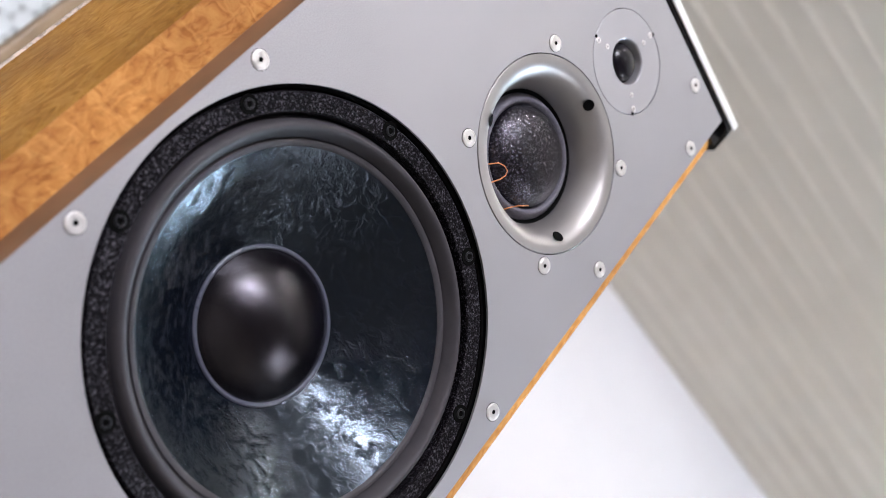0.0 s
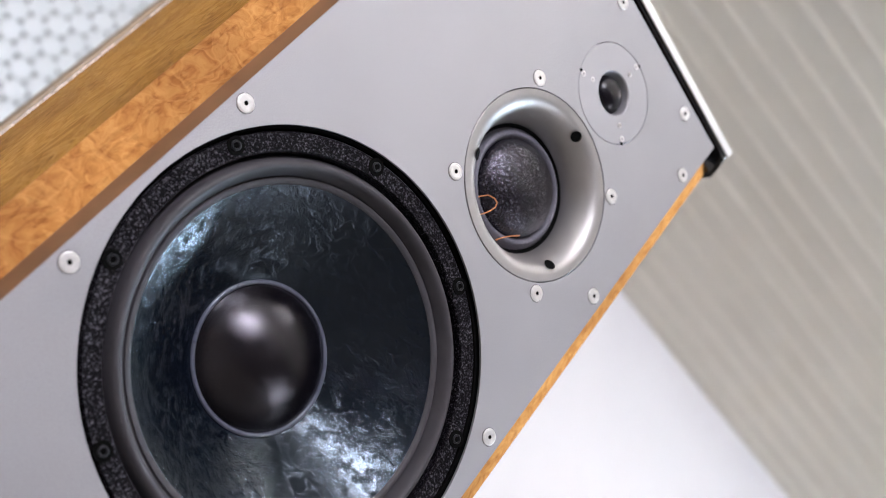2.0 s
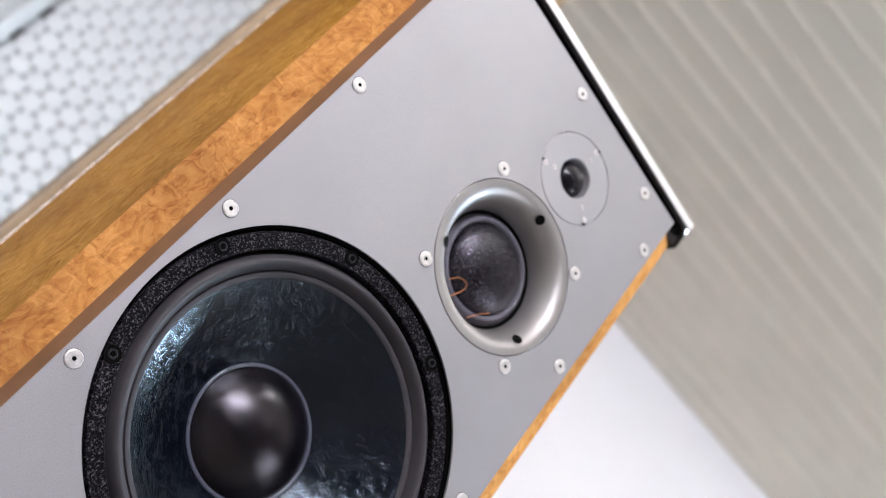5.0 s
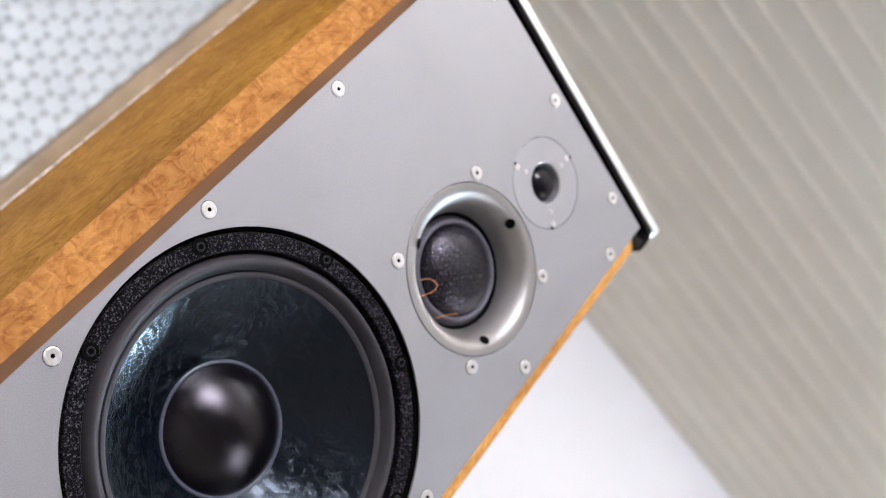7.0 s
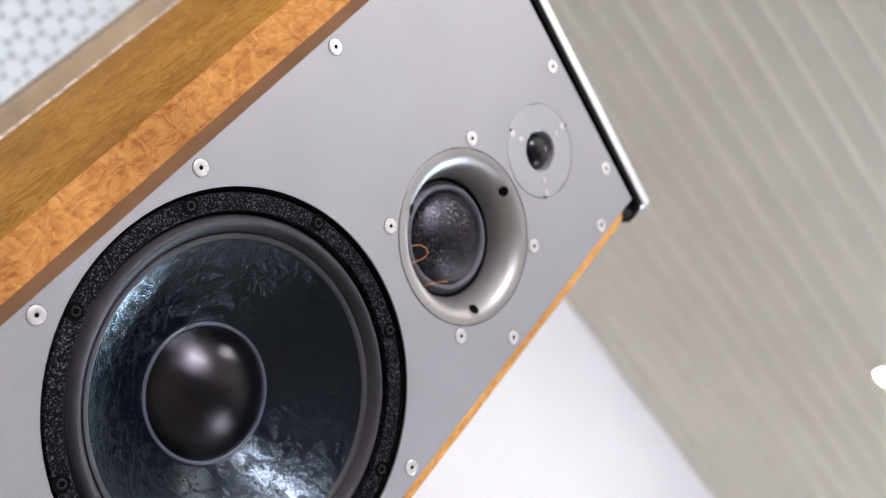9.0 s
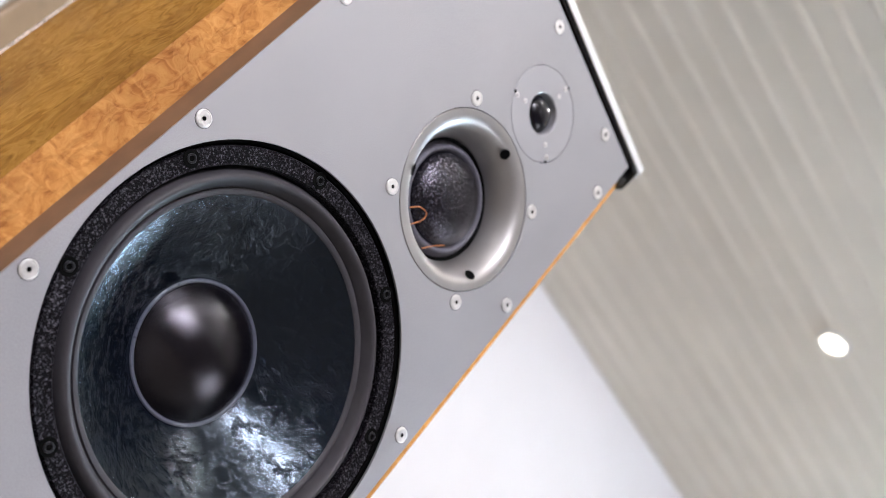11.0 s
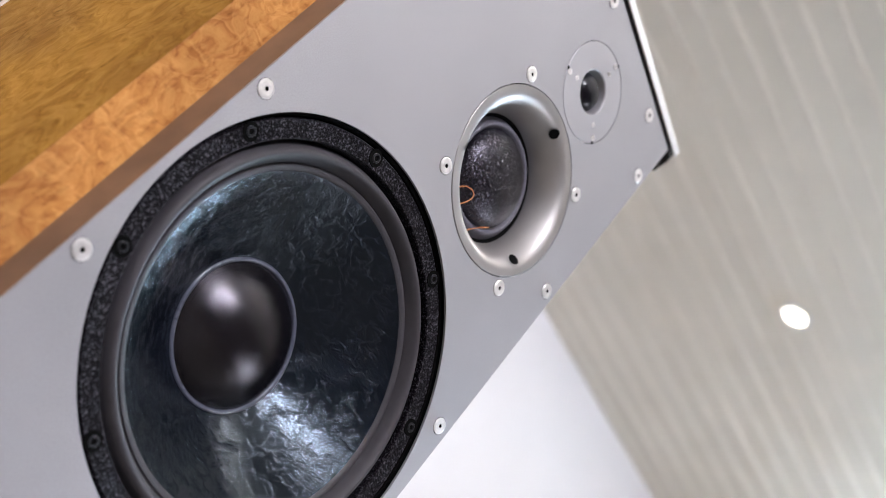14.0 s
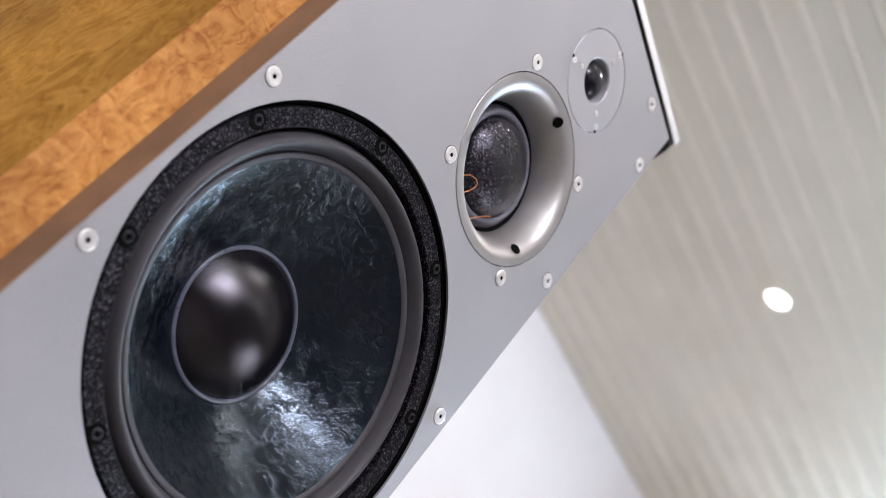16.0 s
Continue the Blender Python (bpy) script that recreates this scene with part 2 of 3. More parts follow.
LAMP = glowing("lamp_glass", (1.0, 0.90, 0.70), 6.0)
SKYGLOW = glowing("sky_beyond_window", (0.80, 0.91, 1.0), 14.0)

# ---- mesh helpers ----


def part(name, bm, mat, parent=None, label="", smooth=False):
    me = bpy.data.meshes.new(name)
    bm.normal_update()
    bm.to_mesh(me)
    bm.free()
    if smooth:
        me.polygons.foreach_set("use_smooth", [True] * len(me.polygons))
        me.set_sharp_from_angle(angle=radians(38))
    me.materials.append(mat)
    ob = new(name, me)
    if parent is not None:
        ob.parent = parent
    if label:
        ob["label"] = label
    return ob


def bevel(bm, width, segments=2, angle=50):
    edges = [e for e in bm.edges if len(e.link_faces) == 2 and e.calc_face_angle(0) > radians(angle)]
    bmesh.ops.bevel(bm, geom=edges, offset=width, segments=segments, profile=0.5, affect="EDGES")
    return bm


def box(x0, x1, y0, y1, z0, z1, round_by=0.0, segments=2):
    bm = bmesh.new()
    bmesh.ops.create_cube(bm, size=1.0)
    for v in bm.verts:
        v.co = Vector((x0 + (v.co.x + 0.5) * (x1 - x0), y0 + (v.co.y + 0.5) * (y1 - y0), z0 + (v.co.z + 0.5) * (z1 - z0)))
    return bevel(bm, round_by, segments) if round_by else bm


def lathe(profile, n=96, close=False):
    """Turns (radius, y) points about the y axis; a radius of 0 makes a pole. Local origin on the axis."""
    bm = bmesh.new()
    rings = []
    for r, y in profile:
        if r < 1e-7:
            rings.append([bm.verts.new((0, y, 0))] * n)
        else:
            rings.append([bm.verts.new((r * math.cos(2 * math.pi * k / n), y, r * math.sin(2 * math.pi * k / n))) for k in range(n)])
    pairs = list(zip(rings, rings[1:])) + ([(rings[-1], rings[0])] if close else [])
    for a, b in pairs:
        for k in range(n):
            q = []
            for v in (a[k], a[(k + 1) % n], b[(k + 1) % n], b[k]):
                if v not in q:
                    q.append(v)
            if len(q) > 2:
                bm.faces.new(q)
    bmesh.ops.recalc_face_normals(bm, faces=bm.faces)
    return bm


def arc(r0, y0, r1, y1, bulge, n=8):
    """Points from (r0, y0) to (r1, y1), bowed towards -y by bulge at the middle."""
    return [(r0 + (r1 - r0) * k / n, y0 + (y1 - y0) * k / n - bulge * math.sin(math.pi * k / n)) for k in range(n + 1)]


def prism(outline, z0, z1, open_last=False):
    bm = bmesh.new()
    lo = [bm.verts.new((x, y, z0)) for x, y in outline]
    hi = [bm.verts.new((x, y, z1)) for x, y in outline]
    n = len(outline)
    for k in range(n - open_last):
        bm.faces.new((lo[k], lo[(k + 1) % n], hi[(k + 1) % n], hi[k]))
    bm.faces.new(lo), bm.faces.new(hi)
    bmesh.ops.recalc_face_normals(bm, faces=bm.faces)
    return bm


def pierced(x0, x1, z0, z1, holes, thick, n=96):
    """A plate in the xz plane from y = 0 to y = thick with round holes (x, z, radius)."""
    bm = bmesh.new()
    loops = [[(x0, z0), (x1, z0), (x1, z1), (x0, z1)]]
    loops += [[(x + r * math.cos(2 * math.pi * k / n), z + r * math.sin(2 * math.pi * k / n)) for k in range(n)] for x, z, r in holes]
    edges = []
    for loop in loops:
        vs = [bm.verts.new((x, 0, z)) for x, z in loop]
        edges += [bm.edges.new((vs[k], vs[(k + 1) % len(vs)])) for k in range(len(vs))]
    bmesh.ops.triangle_fill(bm, use_beauty=True, use_dissolve=False, edges=edges, normal=(0, -1, 0))
    made = bmesh.ops.extrude_face_region(bm, geom=list(bm.faces))
    for v in made["geom"]:
        if isinstance(v, bmesh.types.BMVert):
            v.co.y += thick
    bmesh.ops.recalc_face_normals(bm, faces=bm.faces)
    return bm


def tube(points, r, n=8):
    """A round wire along points."""
    bm = bmesh.new()
    rings = []
    pts = [Vector(p) for p in points]
    for i, p in enumerate(pts):
        d = (pts[min(i + 1, len(pts) - 1)] - pts[max(i - 1, 0)]).normalized()
        q = d.to_track_quat("Z", "Y")
        rings.append([bm.verts.new(p + q @ Vector((r * math.cos(2 * math.pi * k / n), r * math.sin(2 * math.pi * k / n), 0))) for k in range(n)])
    for a, b in zip(rings, rings[1:]):
        for k in range(n):
            bm.faces.new((a[k], a[(k + 1) % n], b[(k + 1) % n], b[k]))
    bm.faces.new(rings[0]), bm.faces.new(rings[-1])
    bmesh.ops.recalc_face_normals(bm, faces=bm.faces)
    return bm


def structure(ob, label, category):
    return tagged(ob, label, category, kind="structure")


# ---- room ----
ANG = -0.17                                   # the far wall and the boards run at a slight angle
WAY, ACROSS = Vector((math.cos(ANG), math.sin(ANG), 0)), Vector((-math.sin(ANG), math.cos(ANG), 0))
FAR0 = Vector((1.78, 2.235, 0))               # a point on the far wall


def turned(bm, origin=FAR0, angle=ANG):
    bm.transform(Matrix.Translation(origin) @ Matrix.Rotation(angle, 4, "Z"))
    return bm


# Only wall_far is in view; the other tones are set for bounce and reflections.
structure(part("floor", box(XL - 0.2, XR + 0.2, YB - 0.2, 4.2, -0.1, 0.0), FLOOR), "dark brown short-pile carpet floor of a showroom", "floor")
structure(part("wall_far", turned(box(-2.3, 4, 0, 0.15, 0, CEIL + 0.2)), WALL), "smooth white painted wall behind the loudspeaker", "wall")
structure(part("wall_far_left", turned(box(-7, -2.3, 0, 0.15, 0, CEIL + 0.2)), GREIGE), "pale greige wall behind the curtain", "wall")
structure(part("wall_left", box(XL - 0.15, XL, YB, 4.2, 0, CEIL + 0.2), GREIGE), "plain pale greige side wall", "wall")


def wall_with_window(name, along, at, out, a0, a1, w, label, mat):
    """A wall with one opening: along 'x' or 'y', its inner face at 'at', its thickness towards 'out'."""
    bm = bmesh.new()
    for s0, s1, z0, z1 in ((a0, w[0], 0, CEIL + 0.2), (w[1], a1, 0, CEIL + 0.2), (w[0], w[1], 0, w[2]), (w[0], w[1], w[3], CEIL + 0.2)):
        lo, hi = min(at, at + out), max(at, at + out)
        b = box(s0, s1, lo, hi, z0, z1) if along == "x" else box(lo, hi, s0, s1, z0, z1)
        me = bpy.data.meshes.new("tmp")
        b.to_mesh(me)
        b.free()
        bm.from_mesh(me)
        bpy.data.meshes.remove(me)
    return structure(part(name, bm, mat), label, "wall")


# Unseen walls, their tones chosen for what cone and baffle reflect.
wall_with_window("wall_right", "y", XR, 0.15, -1.6, 4.2, WIN_R, "pale greige side wall with a wide high window", GREIGE)
wall_with_window("wall_right_rear", "y", XR, 0.15, YB, -1.6, WIN_L, "dark brown side wall with a low window", SIDEWALL)
wall_with_window("wall_rear", "x", YB, -0.15, XL, XR, WIN_B, "taupe rear wall with a high window", REARWALL)


def window(name, along, at, w, label):
    win = structure(new(name), label, "window")
    lo, hi = at - 0.03, at + 0.03
    t = 0.05

    def piece(nm, s0, s1, z0, z1):
        bm = box(s0, s1, lo, hi, z0, z1, 0.006) if along == "x" else box(lo, hi, s0, s1, z0, z1, 0.006)
        part(nm, bm, FRAMEPAINT, win)
    piece("window_frame", w[0], w[0] + t, w[2], w[3])
    piece("window_frame", w[1] - t, w[1], w[2], w[3])
    piece("window_frame", w[0] + t, w[1] - t, w[2], w[2] + t)
    piece("window_frame", w[0] + t, w[1] - t, w[3] - t, w[3])
    n = 3 if w[1] - w[0] > 1.5 else 1
    for k in range(1, n):
        s = w[0] + (w[1] - w[0]) * k / n
        piece("mullion", s - 0.025, s + 0.025, w[2] + t, w[3] - t)
    return win


window("window_1", "y", XR + 0.10, WIN_R, "wide white-framed window giving cool daylight")
window("window_3", "y", XR + 0.10, WIN_L, "low white-framed window giving daylight")
window("window_2", "x", YB - 0.10, WIN_B, "high white-framed window giving cool daylight")
structure(part("backdrop_right", box(XR + 0.6, XR + 0.65, -4.8, 2.5, 0, 4), SKYGLOW), "bright overcast sky beyond the side window", "sky")
structure(part("backdrop_rear", box(-4.5, 0.2, YB - 0.65, YB - 0.6, 0.2, 4.2), SKYGLOW), "bright overcast sky beyond the rear window", "sky")

# panel of round white tiles on the far wall, with a pale curtain beside it
panel = structure(part("tile_panel", turned(box(-2.26, -1.2, -0.03, -0.002, 0.0, CEIL - 0.002)), GROUT), "wall panel of round white glazed tiles in grey grout", "tile panel")
TP = 0.071
tile_bm = lathe([(0.03545, 0.0), (0.03545, -0.0046), (0.0349, -0.0052), (0.0200, -0.0057), (0.0, -0.0058)], 20)
tile_me = bpy.data.meshes.new("tile")
tile_bm.to_mesh(tile_me)
tile_me.polygons.foreach_set("use_smooth", [True] * len(tile_me.polygons))
tile_me.materials.append(TILE)
rest = bmesh.new()
PANEL = Matrix.Translation(FAR0) @ Matrix.Rotation(ANG, 4, "Z")
made = 0
for j in range(46):
    for i in range(14):
        u, z = -2.22 + TP * (i + 0.5 * (j % 2)), 0.045 + TP * 0.866 * j
        if z > CEIL - 0.045 or u > -1.235:
            continue
        m = PANEL @ Matrix.Translation((u, -0.029, z))
        if i < 11 and 1.25 < z < 2.75 and made < 300:
            t_ob = new("tile", tile_me)
            t_ob.parent = panel
            t_ob.matrix_basis = m
            made += 1
        else:
            tmp = tile_bm.copy()
            tmp.transform(m)
            me_t = bpy.data.meshes.new("tmp")
            tmp.to_mesh(me_t)
            tmp.free()
            rest.from_mesh(me_t)
            bpy.data.meshes.remove(me_t)
tile_bm.free()
tagged(part("tiles", rest, TILE, panel, smooth=True), kind="stuff")
bm = bmesh.new()
prev = None
for k in range(241):
    u = -2.80 + 0.575 * k / 240
    off = -0.10 + 0.035 * math.sin(u * 62) + 0.012 * math.sin(u * 23 + 1)
    cur = [bm.verts.new(PANEL @ Vector((u, off, z))) for z in (0.02, CEIL - 0.02)]
    if prev:
        bm.faces.new((prev[0], cur[0], cur[1], prev[1]))
    prev = cur
curtain = part("curtain", bm, CURTAIN, smooth=True)
solid = curtain.modifiers.new("thickness", "SOLIDIFY")
solid.thickness = 0.004
tagged(curtain, "pale grey pleated curtain hanging beside the tiled panel", "curtain")

# ceiling of narrow boards, each a little tilted, on a solid deck
PITCH = 0.105
# one board: a bright lip that rises towards the room, then a long face with four fine flutes
BOARD = [(0.62, 0.0), (0.76, 0.0056), (0.86, 0.0048), (0.91, 0.0058), (0.97, 0.0037), (1.03, 0.0048), (1.10, 0.0029), (1.16, 0.0039), (1.23, 0.0021), (1.29, 0.0029), (1.37, 0.0013), (1.50, 0.0009), (1.575, 0.0), (1.58, 0.008), (1.61, 0.008), (1.62, 0.0)]
bm = bmesh.new()
for k in range(-9, 62):
    v0 = -k * PITCH
    prof = [(v0 - PITCH * q, h) for q, h in BOARD]
    a = [bm.verts.new(FAR0 + WAY * -7.5 + ACROSS * v + Vector((0, 0, CEIL + h))) for v, h in prof]
    b = [bm.verts.new(FAR0 + WAY * 5 + ACROSS * v + Vector((0, 0, CEIL + h))) for v, h in prof]
    for i in range(len(prof) - 1):
        bm.faces.new((a[i], a[i + 1], b[i + 1], b[i]))
me_box = bpy.data.meshes.new("deck")
deck = box(XL - 0.2, XR + 0.2, YB - 0.2, 4.3, CEIL + 0.02, CEIL + 0.12)
deck.to_mesh(me_box)
deck.free()
bm.from_mesh(me_box)
bpy.data.meshes.remove(me_box)
structure(part("ceiling", bm, CEILING), "greige ceiling of narrow grooved boards", "ceiling")

down = tagged(new("downlight"), "round recessed ceiling downlight glowing warm white", "ceiling light", "downlights in the ceiling")
part("trim_ring", lathe([(0.058, 0.0), (0.058, 0.006), (0.042, 0.009), (0.042, 0.0)], 40, True), FRAMEPAINT, down, "thin pale trim ring", True)
part("lamp_glass", lathe([(0.0, 0.003), (0.042, 0.003), (0.042, 0.0), (0.0, 0.0)], 40), LAMP, down, "glowing lamp glass")
for i, (lx, ly) in enumerate(DOWNLIGHTS):
    m = pose(lx, ly, CEIL + 0.001, -90, 0, 0)
    if i:
        copy_thing(down, m)
    else:
        down.matrix_basis = m

# ---- loudspeaker ----
CX = 0.0035
ZB, ZT = 0.12, 1.336
WX, WZ = 0.0005, 0.738
MX, MZ = 0.0638, 1.05
TX, TZ = 0.0638, 1.2063
speaker = tagged(new("loudspeaker"), "tall floorstanding loudspeaker with silver baffle and burl veneer cabinet", "loudspeaker")
speaker.location = (CX, 0.23, 0.0)


def own(ob, x=0.0, y=0.0, z=0.0):
    """Places a part built in room coordinates, moved by x, y, z, under the loudspeaker."""
    ob.location = (x - speaker.location.x, y - speaker.location.y, z)
    return ob


def side_curve(grow=0.0, y_from=0.048, n=24):
    """The gently bowed right flank, from the front shoulder round the back corner."""
    a, b, yc, r = 0.2500 + grow, 1.15, 0.25, 0.012
    y1 = 0.420 + grow
    t0, t1 = math.asin((y_from - yc) / b), math.asin((y1 - yc) / b)
    pts = [(a * math.cos(t0 + (t1 - t0) * k / n), yc + b * math.sin(t0 + (t1 - t0) * k / n)) for k in range(n + 1)]
    xe = pts[-1][0]
    return pts + [(xe - r + r * math.cos(q), y1 + r * math.sin(q)) for q in [math.pi / 2 * k / 8 for k in range(1, 9)]]


right = side_curve()
outline = [(CX + x, y) for x, y in right] + [(CX - x, y) for x, y in reversed(right)]
own(part("cabinet", prism(outline, ZB, ZT, True), BURL_SIDELIT, speaker, "bowed cabinet sides in glossy burl veneer, toned golden-brown for their light", True))
# slim half-round metal strip added to imitate the highlight on each flank's back edge
for sgn in (-1, 1):
    bm = prism([(CX + sgn * (0.2440 + 0.0060 * math.sin(math.pi * k / 8)), 0.4210 - 0.0060 * math.cos(math.pi * k / 8)) for k in range(9)], ZB, ZT)
    own(part("edge_highlight", bm, EDGE_GLINT, speaker, "slim added strip imitating the highlight on the rounded back edge", True))
# the shoulder: burl bevels from the front block back to the flanks
for sgn, nm in ((-1, "bevel"), (1, "bevel")):
    edge = 0.246 if sgn < 0 else 0.2515
    bm = prism([(CX + sgn * 0.2115, 0.0245), (CX + sgn * edge, 0.0470), (CX + sgn * edge, 0.056), (CX + sgn * 0.2115, 0.056)], ZB, 1.316)
    own(part(nm, bm, BURL, speaker, "bevelled front edge in orange burl veneer"))
HOLES = [(WX, WZ, 0.1945), (MX, MZ, 0.0968), (TX, TZ, 0.0548)]
BX0, BX1, BZ0, BZ1 = -0.2018, 0.2095, 0.17, 1.303
bm = pierced(BX0 + 0.0003, BX1 - 0.0003, ZB, BZ1 - 0.0003, [(x, z, r + 0.0006) for x, z, r in HOLES], 0.0219)
for v in bm.verts:
    if v.co.y > 0.01 and (v.co.x < BX0 + 0.002 or v.co.x > BX1 - 0.002):
        v.co.x += 0.0065 * (1 if v.co.x > 0 else -1)
own(part("front_block", bm, BROWN, speaker, "dark brown coated block behind the baffle"), 0, 0.0026, 0)
baffle = own(part("baffle", pierced(BX0, BX1, BZ0, BZ1, HOLES, 0.0024), SILVER, speaker, "silver-grey metallic front baffle"))


def screw_at(parent, x, z, r, y=0.0, turn=0.0, name="screw"):
    """A countersunk cup-washer screw with a dark socket, under a plate."""
    s = part(name, lathe([(r * 1.0, 0.0005), (r, -0.0004), (r * 0.95, -0.0009), (r * 0.84, -0.0011), (r * 0.80, -0.0007), (r * 0.76, -0.0010), (r * 0.50, -0.0011), (r * 0.27, -0.0009), (r * 0.26, -0.0002), (0, -0.0002)], 28), STEEL, parent, smooth=True)
    s.matrix_basis = Matrix.Translation((x, y, z)) @ Matrix.Rotation(turn, 4, "Y")
    # Flat black disc imitates the shade inside the socket.
    part("socket", lathe([(r * 0.26, -0.00115), (r * 0.25, -0.0011), (0.0, -0.0010)], 6), BLACK, s)
    # Thin black ring imitates the shadow round the screw's rim.
    part("rim_shadow", lathe([(r * 1.05, 0.0002), (r * 1.05, -0.00012), (r * 1.0, -0.00012)], 28), BLACK, s)
    return s


for x, z in [(-0.190, 1.235), (-0.190, 1.033), (-0.190, 0.836), (-0.190, 0.640), (-0.190, 0.445), (-0.190, 0.25),
             (0.197, 1.235), (0.196, 1.033), (0.195, 0.835), (0.195, 0.640), (0.195, 0.445), (0.195, 0.25),
             (-0.148, 1.287), (0.001, 1.287), (0.150, 1.287)]:
    screw_at(baffle, x, z, 0.0083, turn=random.random())
for dx, dz in ((-1, 1), (1, 1), (1, -1), (-1, -1)):
    screw_at(baffle, MX + dx * 0.0759, MZ + dz * 0.0759, 0.0083, turn=random.random())

# woofer
woofer = own(part("woofer", lathe([(0.1900, 0.03), (0.1900, 0.0062), (0.1888, 0.0045), (0.1735, 0.0045), (0.1726, 0.0055), (0.1722, 0.03)], 128), CRINKLE, speaker, "large woofer with a black crinkle-painted frame", True), WX, 0, WZ)
# Stepped lip, black so that it also imitates shade in the gap.
part("dark_gap_lip", lathe([(0.1947, 0.0023), (0.1947, 0.0062), (0.1925, 0.0066), (0.1915, 0.0095), (0.1900, 0.0095)], 96), BLACK, woofer)
part("surround", lathe([(0.1724, 0.0175), (0.1708, 0.0165)] + arc(0.1704, 0.0140, 0.1537, 0.0138, 0.0105, 18) + [(0.1531, 0.0155), (0.1523, 0.0154)] + arc(0.1518, 0.0132, 0.1466, 0.0152, 0.0006, 6) + [(0.1460, 0.0162)], 128), RUBBER, woofer, "rolled black rubber surround", True)
cone = part("cone", lathe([(0.1468, 0.0154), (0.1452, 0.0164), (0.130, 0.0265), (0.110, 0.0405), (0.090, 0.0545), (0.068, 0.0700), (0.060, 0.0755)], 128), CONE, woofer, "glossy doped black cone with fine wrinkles", True)
part("dust_cap", lathe([(0.066, 0.0712)] + [(0.066 * (1 - k / 16), 0.041 + 0.0876 - math.sqrt(0.0876 ** 2 - (0.066 * (1 - k / 16)) ** 2)) for k in range(17)], 96), CAP, woofer, "domed black dust cap", True)
part("glue_bead", lathe([(0.0665 + 0.0022 * math.cos(a), 0.0702 + 0.0022 * math.sin(a)) for a in [2 * math.pi * k / 10 for k in range(10)]], 96, True), GLUE, woofer, "shiny bluish glue bead", True)
part("basket", lathe([(0.1930, 0.0302), (0.15, 0.10), (0.06, 0.13), (0, 0.13)], 48), BLACK, woofer)
for k in range(8):
    a = radians(22.5 + 45 * k)
    b = part("bolt", lathe([(0.0046, 0.0006), (0.0045, -0.0012), (0.0040, -0.0016), (0.0030, -0.0016), (0.0027, -0.0010), (0.0027, 0.0004)], 20), DARKSTEEL, woofer, "dark socket bolt in a recess", True)
    b.location = (0.1834 * math.cos(a), 0.0042, 0.1834 * math.sin(a))
    # Black disc imitates the shade in the bolt's recess.
    part("recess", lathe([(0.0084, 0.0004), (0.0081, -0.0003), (0.0, -0.0003)], 24), BLACK, b)

# midrange
mid = own(part("midrange", lathe([(0.0957, 0.02), (0.0957, 0.0002), (0.0952, -0.0002), (0.0890, -0.0001), (0.0855, 0.0007), (0.0820, 0.0027), (0.0785, 0.0062), (0.0750, 0.0110), (0.0717, 0.0170), (0.0690, 0.0235), (0.0668, 0.0302), (0.0654, 0.0365), (0.0650, 0.043)], 128), HORN, speaker, "midrange driver in a flared silver horn flange", True), MX, 0, MZ)
# Black step imitates the shade in the gap round the flange.
part("shadow_gap", lathe([(0.09695, 0.0023), (0.09695, 0.005), (0.0956, 0.005)], 96), BLACK, mid)
part("surround", lathe([(0.0625, 0.036)] + arc(0.0605, 0.034, 0.0505, 0.034, 0.0055, 8) + [(0.050, 0.037)], 96), FELT, mid, "ribbed dark cloth surround", True)
part("dome", lathe([(0.0510, 0.0350)] + [(0.0510 * math.cos(a), 0.034 - 0.0215 * math.sin(a)) for a in [math.radians(6 * k) for k in range(0, 15)]] + [(0, 0.0125)], 96), CLOTH, mid, "domed black doped cloth with dust specks and glints painted as flecks", True)
# Added black ring imitates the shade deep in the horn.
part("throat_shade", lathe([(0.0660, 0.0335), (0.0650, 0.0340), (0.0632, 0.0370), (0.0630, 0.0420)], 96), BLACK, mid, "added black ring imitating shade in the throat", True)
part("back_cup", lathe([(0.0652, 0.0425), (0.06, 0.06), (0, 0.06)], 48), BLACK, mid)
for a in (90, 210, 330):
    a = radians(a)
    # Flat black disc replaces the shaded hole.
    h = part("vent_hole", lathe([(0.0060, -0.0008), (0.0055, -0.0002), (0.0, -0.0002)], 24), BLACK, mid, "round hole in the flange, its shade a black disc")
    n = Vector((-math.cos(a) * 0.8, -1, -math.sin(a) * 0.8)).normalized()
    h.matrix_basis = Matrix.Translation((0.0805 * math.cos(a), 0.0036, 0.0805 * math.sin(a))) @ n.to_track_quat("-Y", "Z").to_matrix().to_4x4()

# two enamelled lead wires laid over the edge of the dome
for pts in ([(-0.0275, 0.0300, -0.0490), (-0.0255, 0.0265, -0.0455), (-0.0225, 0.0235, -0.0408), (-0.0165, 0.0213, -0.0382), (-0.0110, 0.0210, -0.0385), (-0.0085, 0.0222, -0.0425), (-0.0090, 0.0245, -0.0485), (-0.0120, 0.0275, -0.0565), (-0.0130, 0.0310, -0.0590)],
            [(0.0190, 0.0300, -0.0590), (0.0195, 0.0270, -0.0570), (0.0215, 0.0248, -0.0525), (0.0255, 0.0230, -0.0460), (0.0315, 0.0220, -0.0385), (0.0330, 0.0226, -0.0365)]):
    part("lead_wire", tube(pts, 0.0006), COPPER, mid, "bare copper lead wire", True)

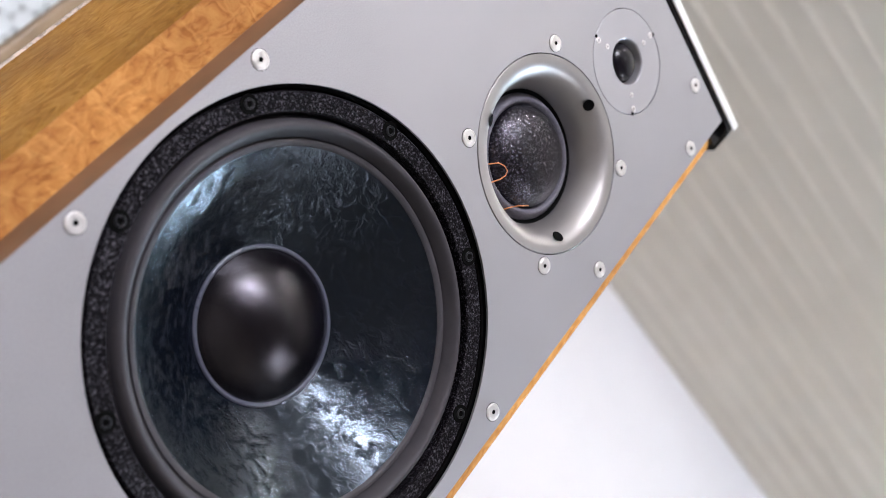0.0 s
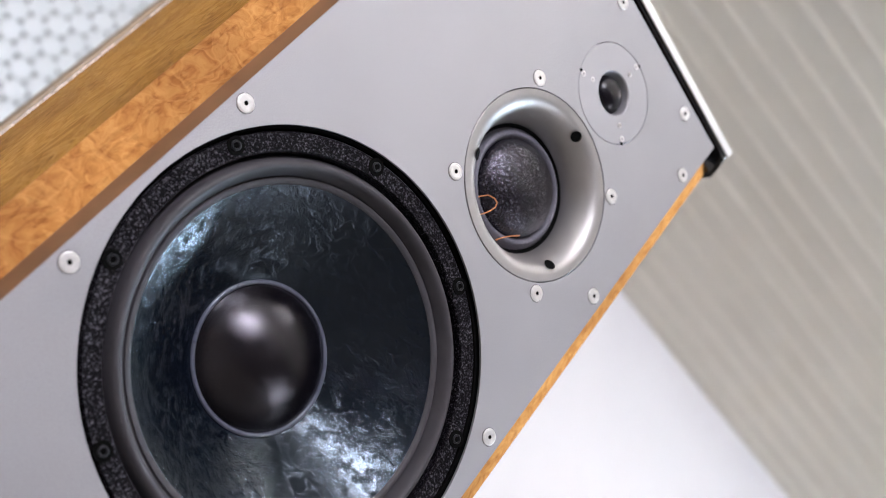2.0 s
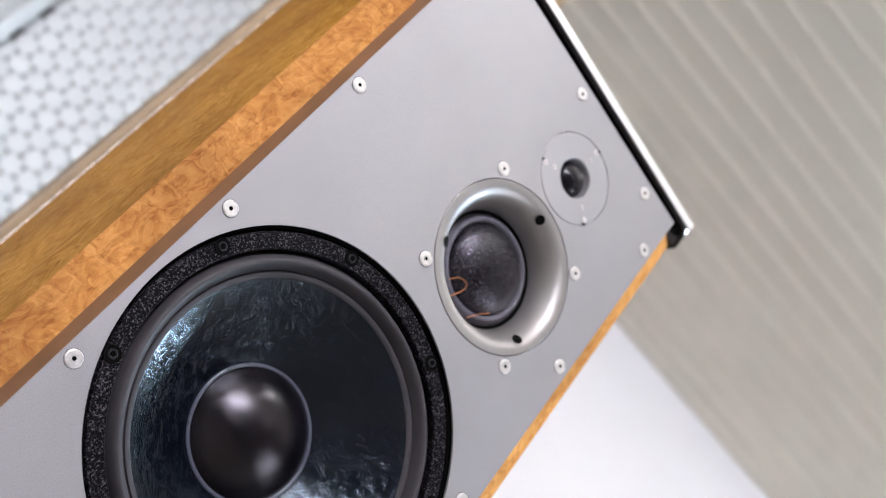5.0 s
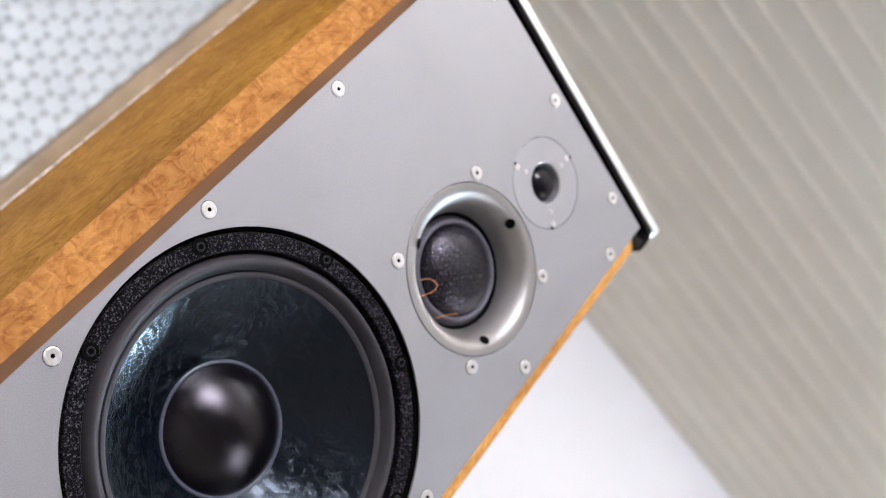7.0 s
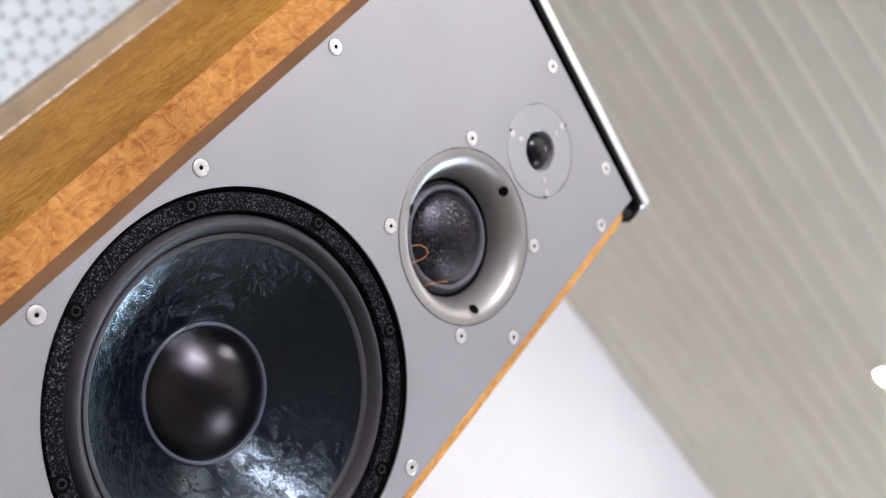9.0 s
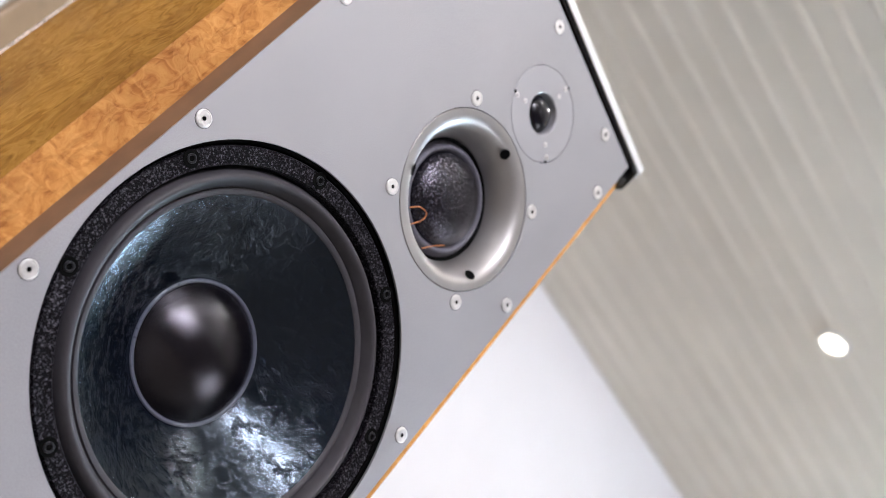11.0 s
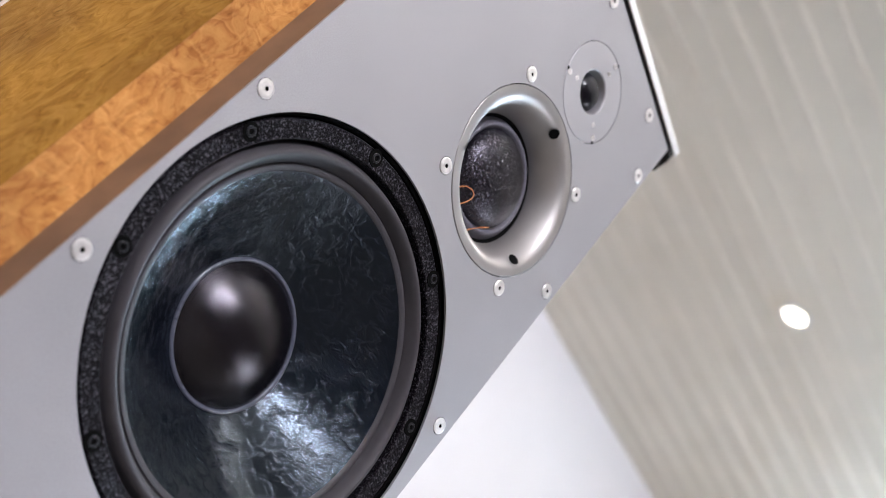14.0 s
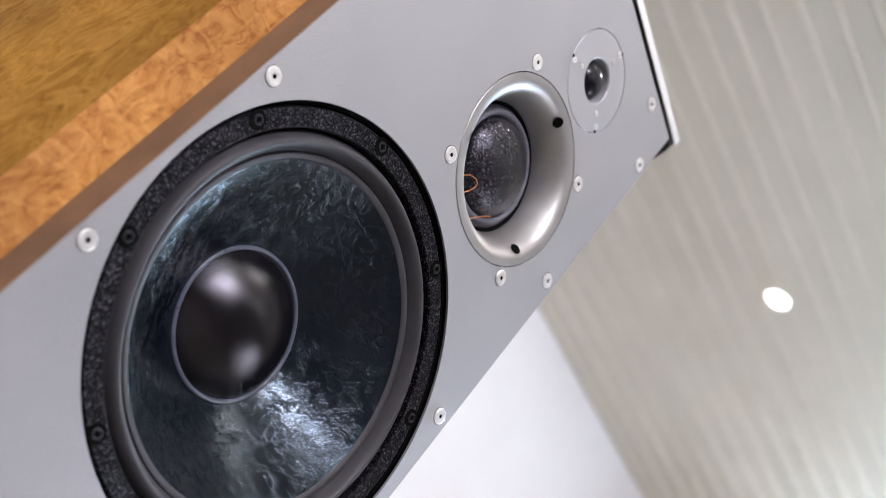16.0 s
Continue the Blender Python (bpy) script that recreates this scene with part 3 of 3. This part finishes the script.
# tweeter
tw = own(part("tweeter", lathe([(0.0540, 0.02), (0.0540, 0.0003), (0.0535, -0.0001), (0.0245, -0.0001), (0.0235, 0.0010), (0.0215, 0.009), (0.0212, 0.014)], 96), PLATE, speaker, "tweeter set in a flush silver disc", False), TX, 0, TZ)
# Black step imitates the shade in the gap round the disc.
part("shadow_gap", lathe([(0.05495, 0.0023), (0.05495, 0.004), (0.0540, 0.004)], 64), BLACK, tw)
part("dome", lathe([(0.0213, 0.012), (0.0208, 0.0095), (0.0204, 0.0085), (0.0200, 0.0092)] + [(0.0197 * math.cos(a), 0.0090 - 0.0105 * math.sin(a)) for a in [math.radians(8 * k) for k in range(0, 11)]] + [(0, -0.0015)], 64), SILK, tw, "small black silk dome", True)
for k in range(3):
    a = radians(90 + 120 * k)
    for rr, size, nm in ((0.0490, 0.0036, "screw"), (0.0345, 0.0030, "pin")):
        s = part(nm, lathe([(size, 0.0004), (size * 0.9, -0.0007), (size * 0.45, -0.0009), (size * 0.35, 0.0002), (0, 0.0002)], 16), STEEL, tw, smooth=True)
        s.location = (rr * math.cos(a), 0, rr * math.sin(a))
    # Black disc painted in for the dark of the notch.
    n = part("notch", lathe([(0.0022, -0.0003), (0, -0.0003)], 12), BLACK, tw)
    n.location = (0.0535 * math.cos(a - 0.04), 0, 0.0535 * math.sin(a - 0.04))

# cap: black underside with a chrome plate on top
cap_line = [(0.232, 0.0225), (0.2455, 0.0245), (0.252, 0.031), (0.268, 0.053), (0.2685, 0.075), (0.262, 0.10)] + side_curve(0.0015, 0.14)
cap_out = [(CX + x, y) for x, y in cap_line] + [(CX - x, y) for x, y in reversed(cap_line)]
cap = own(part("cap", prism([(x, y + 0.001) for x, y in cap_out], 1.336, 1.3405), GLOSSBLACK, speaker, "glossy black underside of the top plate"))
own(part("riser", prism([(CX - 0.248, 0.036), (CX + 0.248, 0.036), (CX + 0.248, 0.058), (CX - 0.248, 0.058)], 1.3162, 1.3358), GLOSSBLACK, speaker, "black spacer under the top plate"))
own(part("top_plate", bevel(prism(cap_out, 1.3406, 1.3515), 0.002, 2), GLOSSBLACK, speaker, "glossy black top plate"))
own(part("front_trim", box(CX - 0.247, CX + 0.247, 0.0200, 0.0222, 1.3400, 1.3515, 0.0009), CHROME, speaker, "bright silver aluminium strip along the front of the top plate"))
own(part("plinth", prism([(CX + (x - CX) * 0.93, 0.23 + (y - 0.23) * 0.93) for x, y in outline], 0.0, ZB), GLOSSBLACK, speaker, "black plinth on the floor"))

# ---- wooden panel behind the loudspeaker ----
tagged(part("wood_panel", box(-0.214, 0.19, 0.800, 0.845, 0.0, 2.35, 0.006, 3), PANELWOOD), "tall brown wood-veneered panel standing behind the loudspeaker", "wood panel")
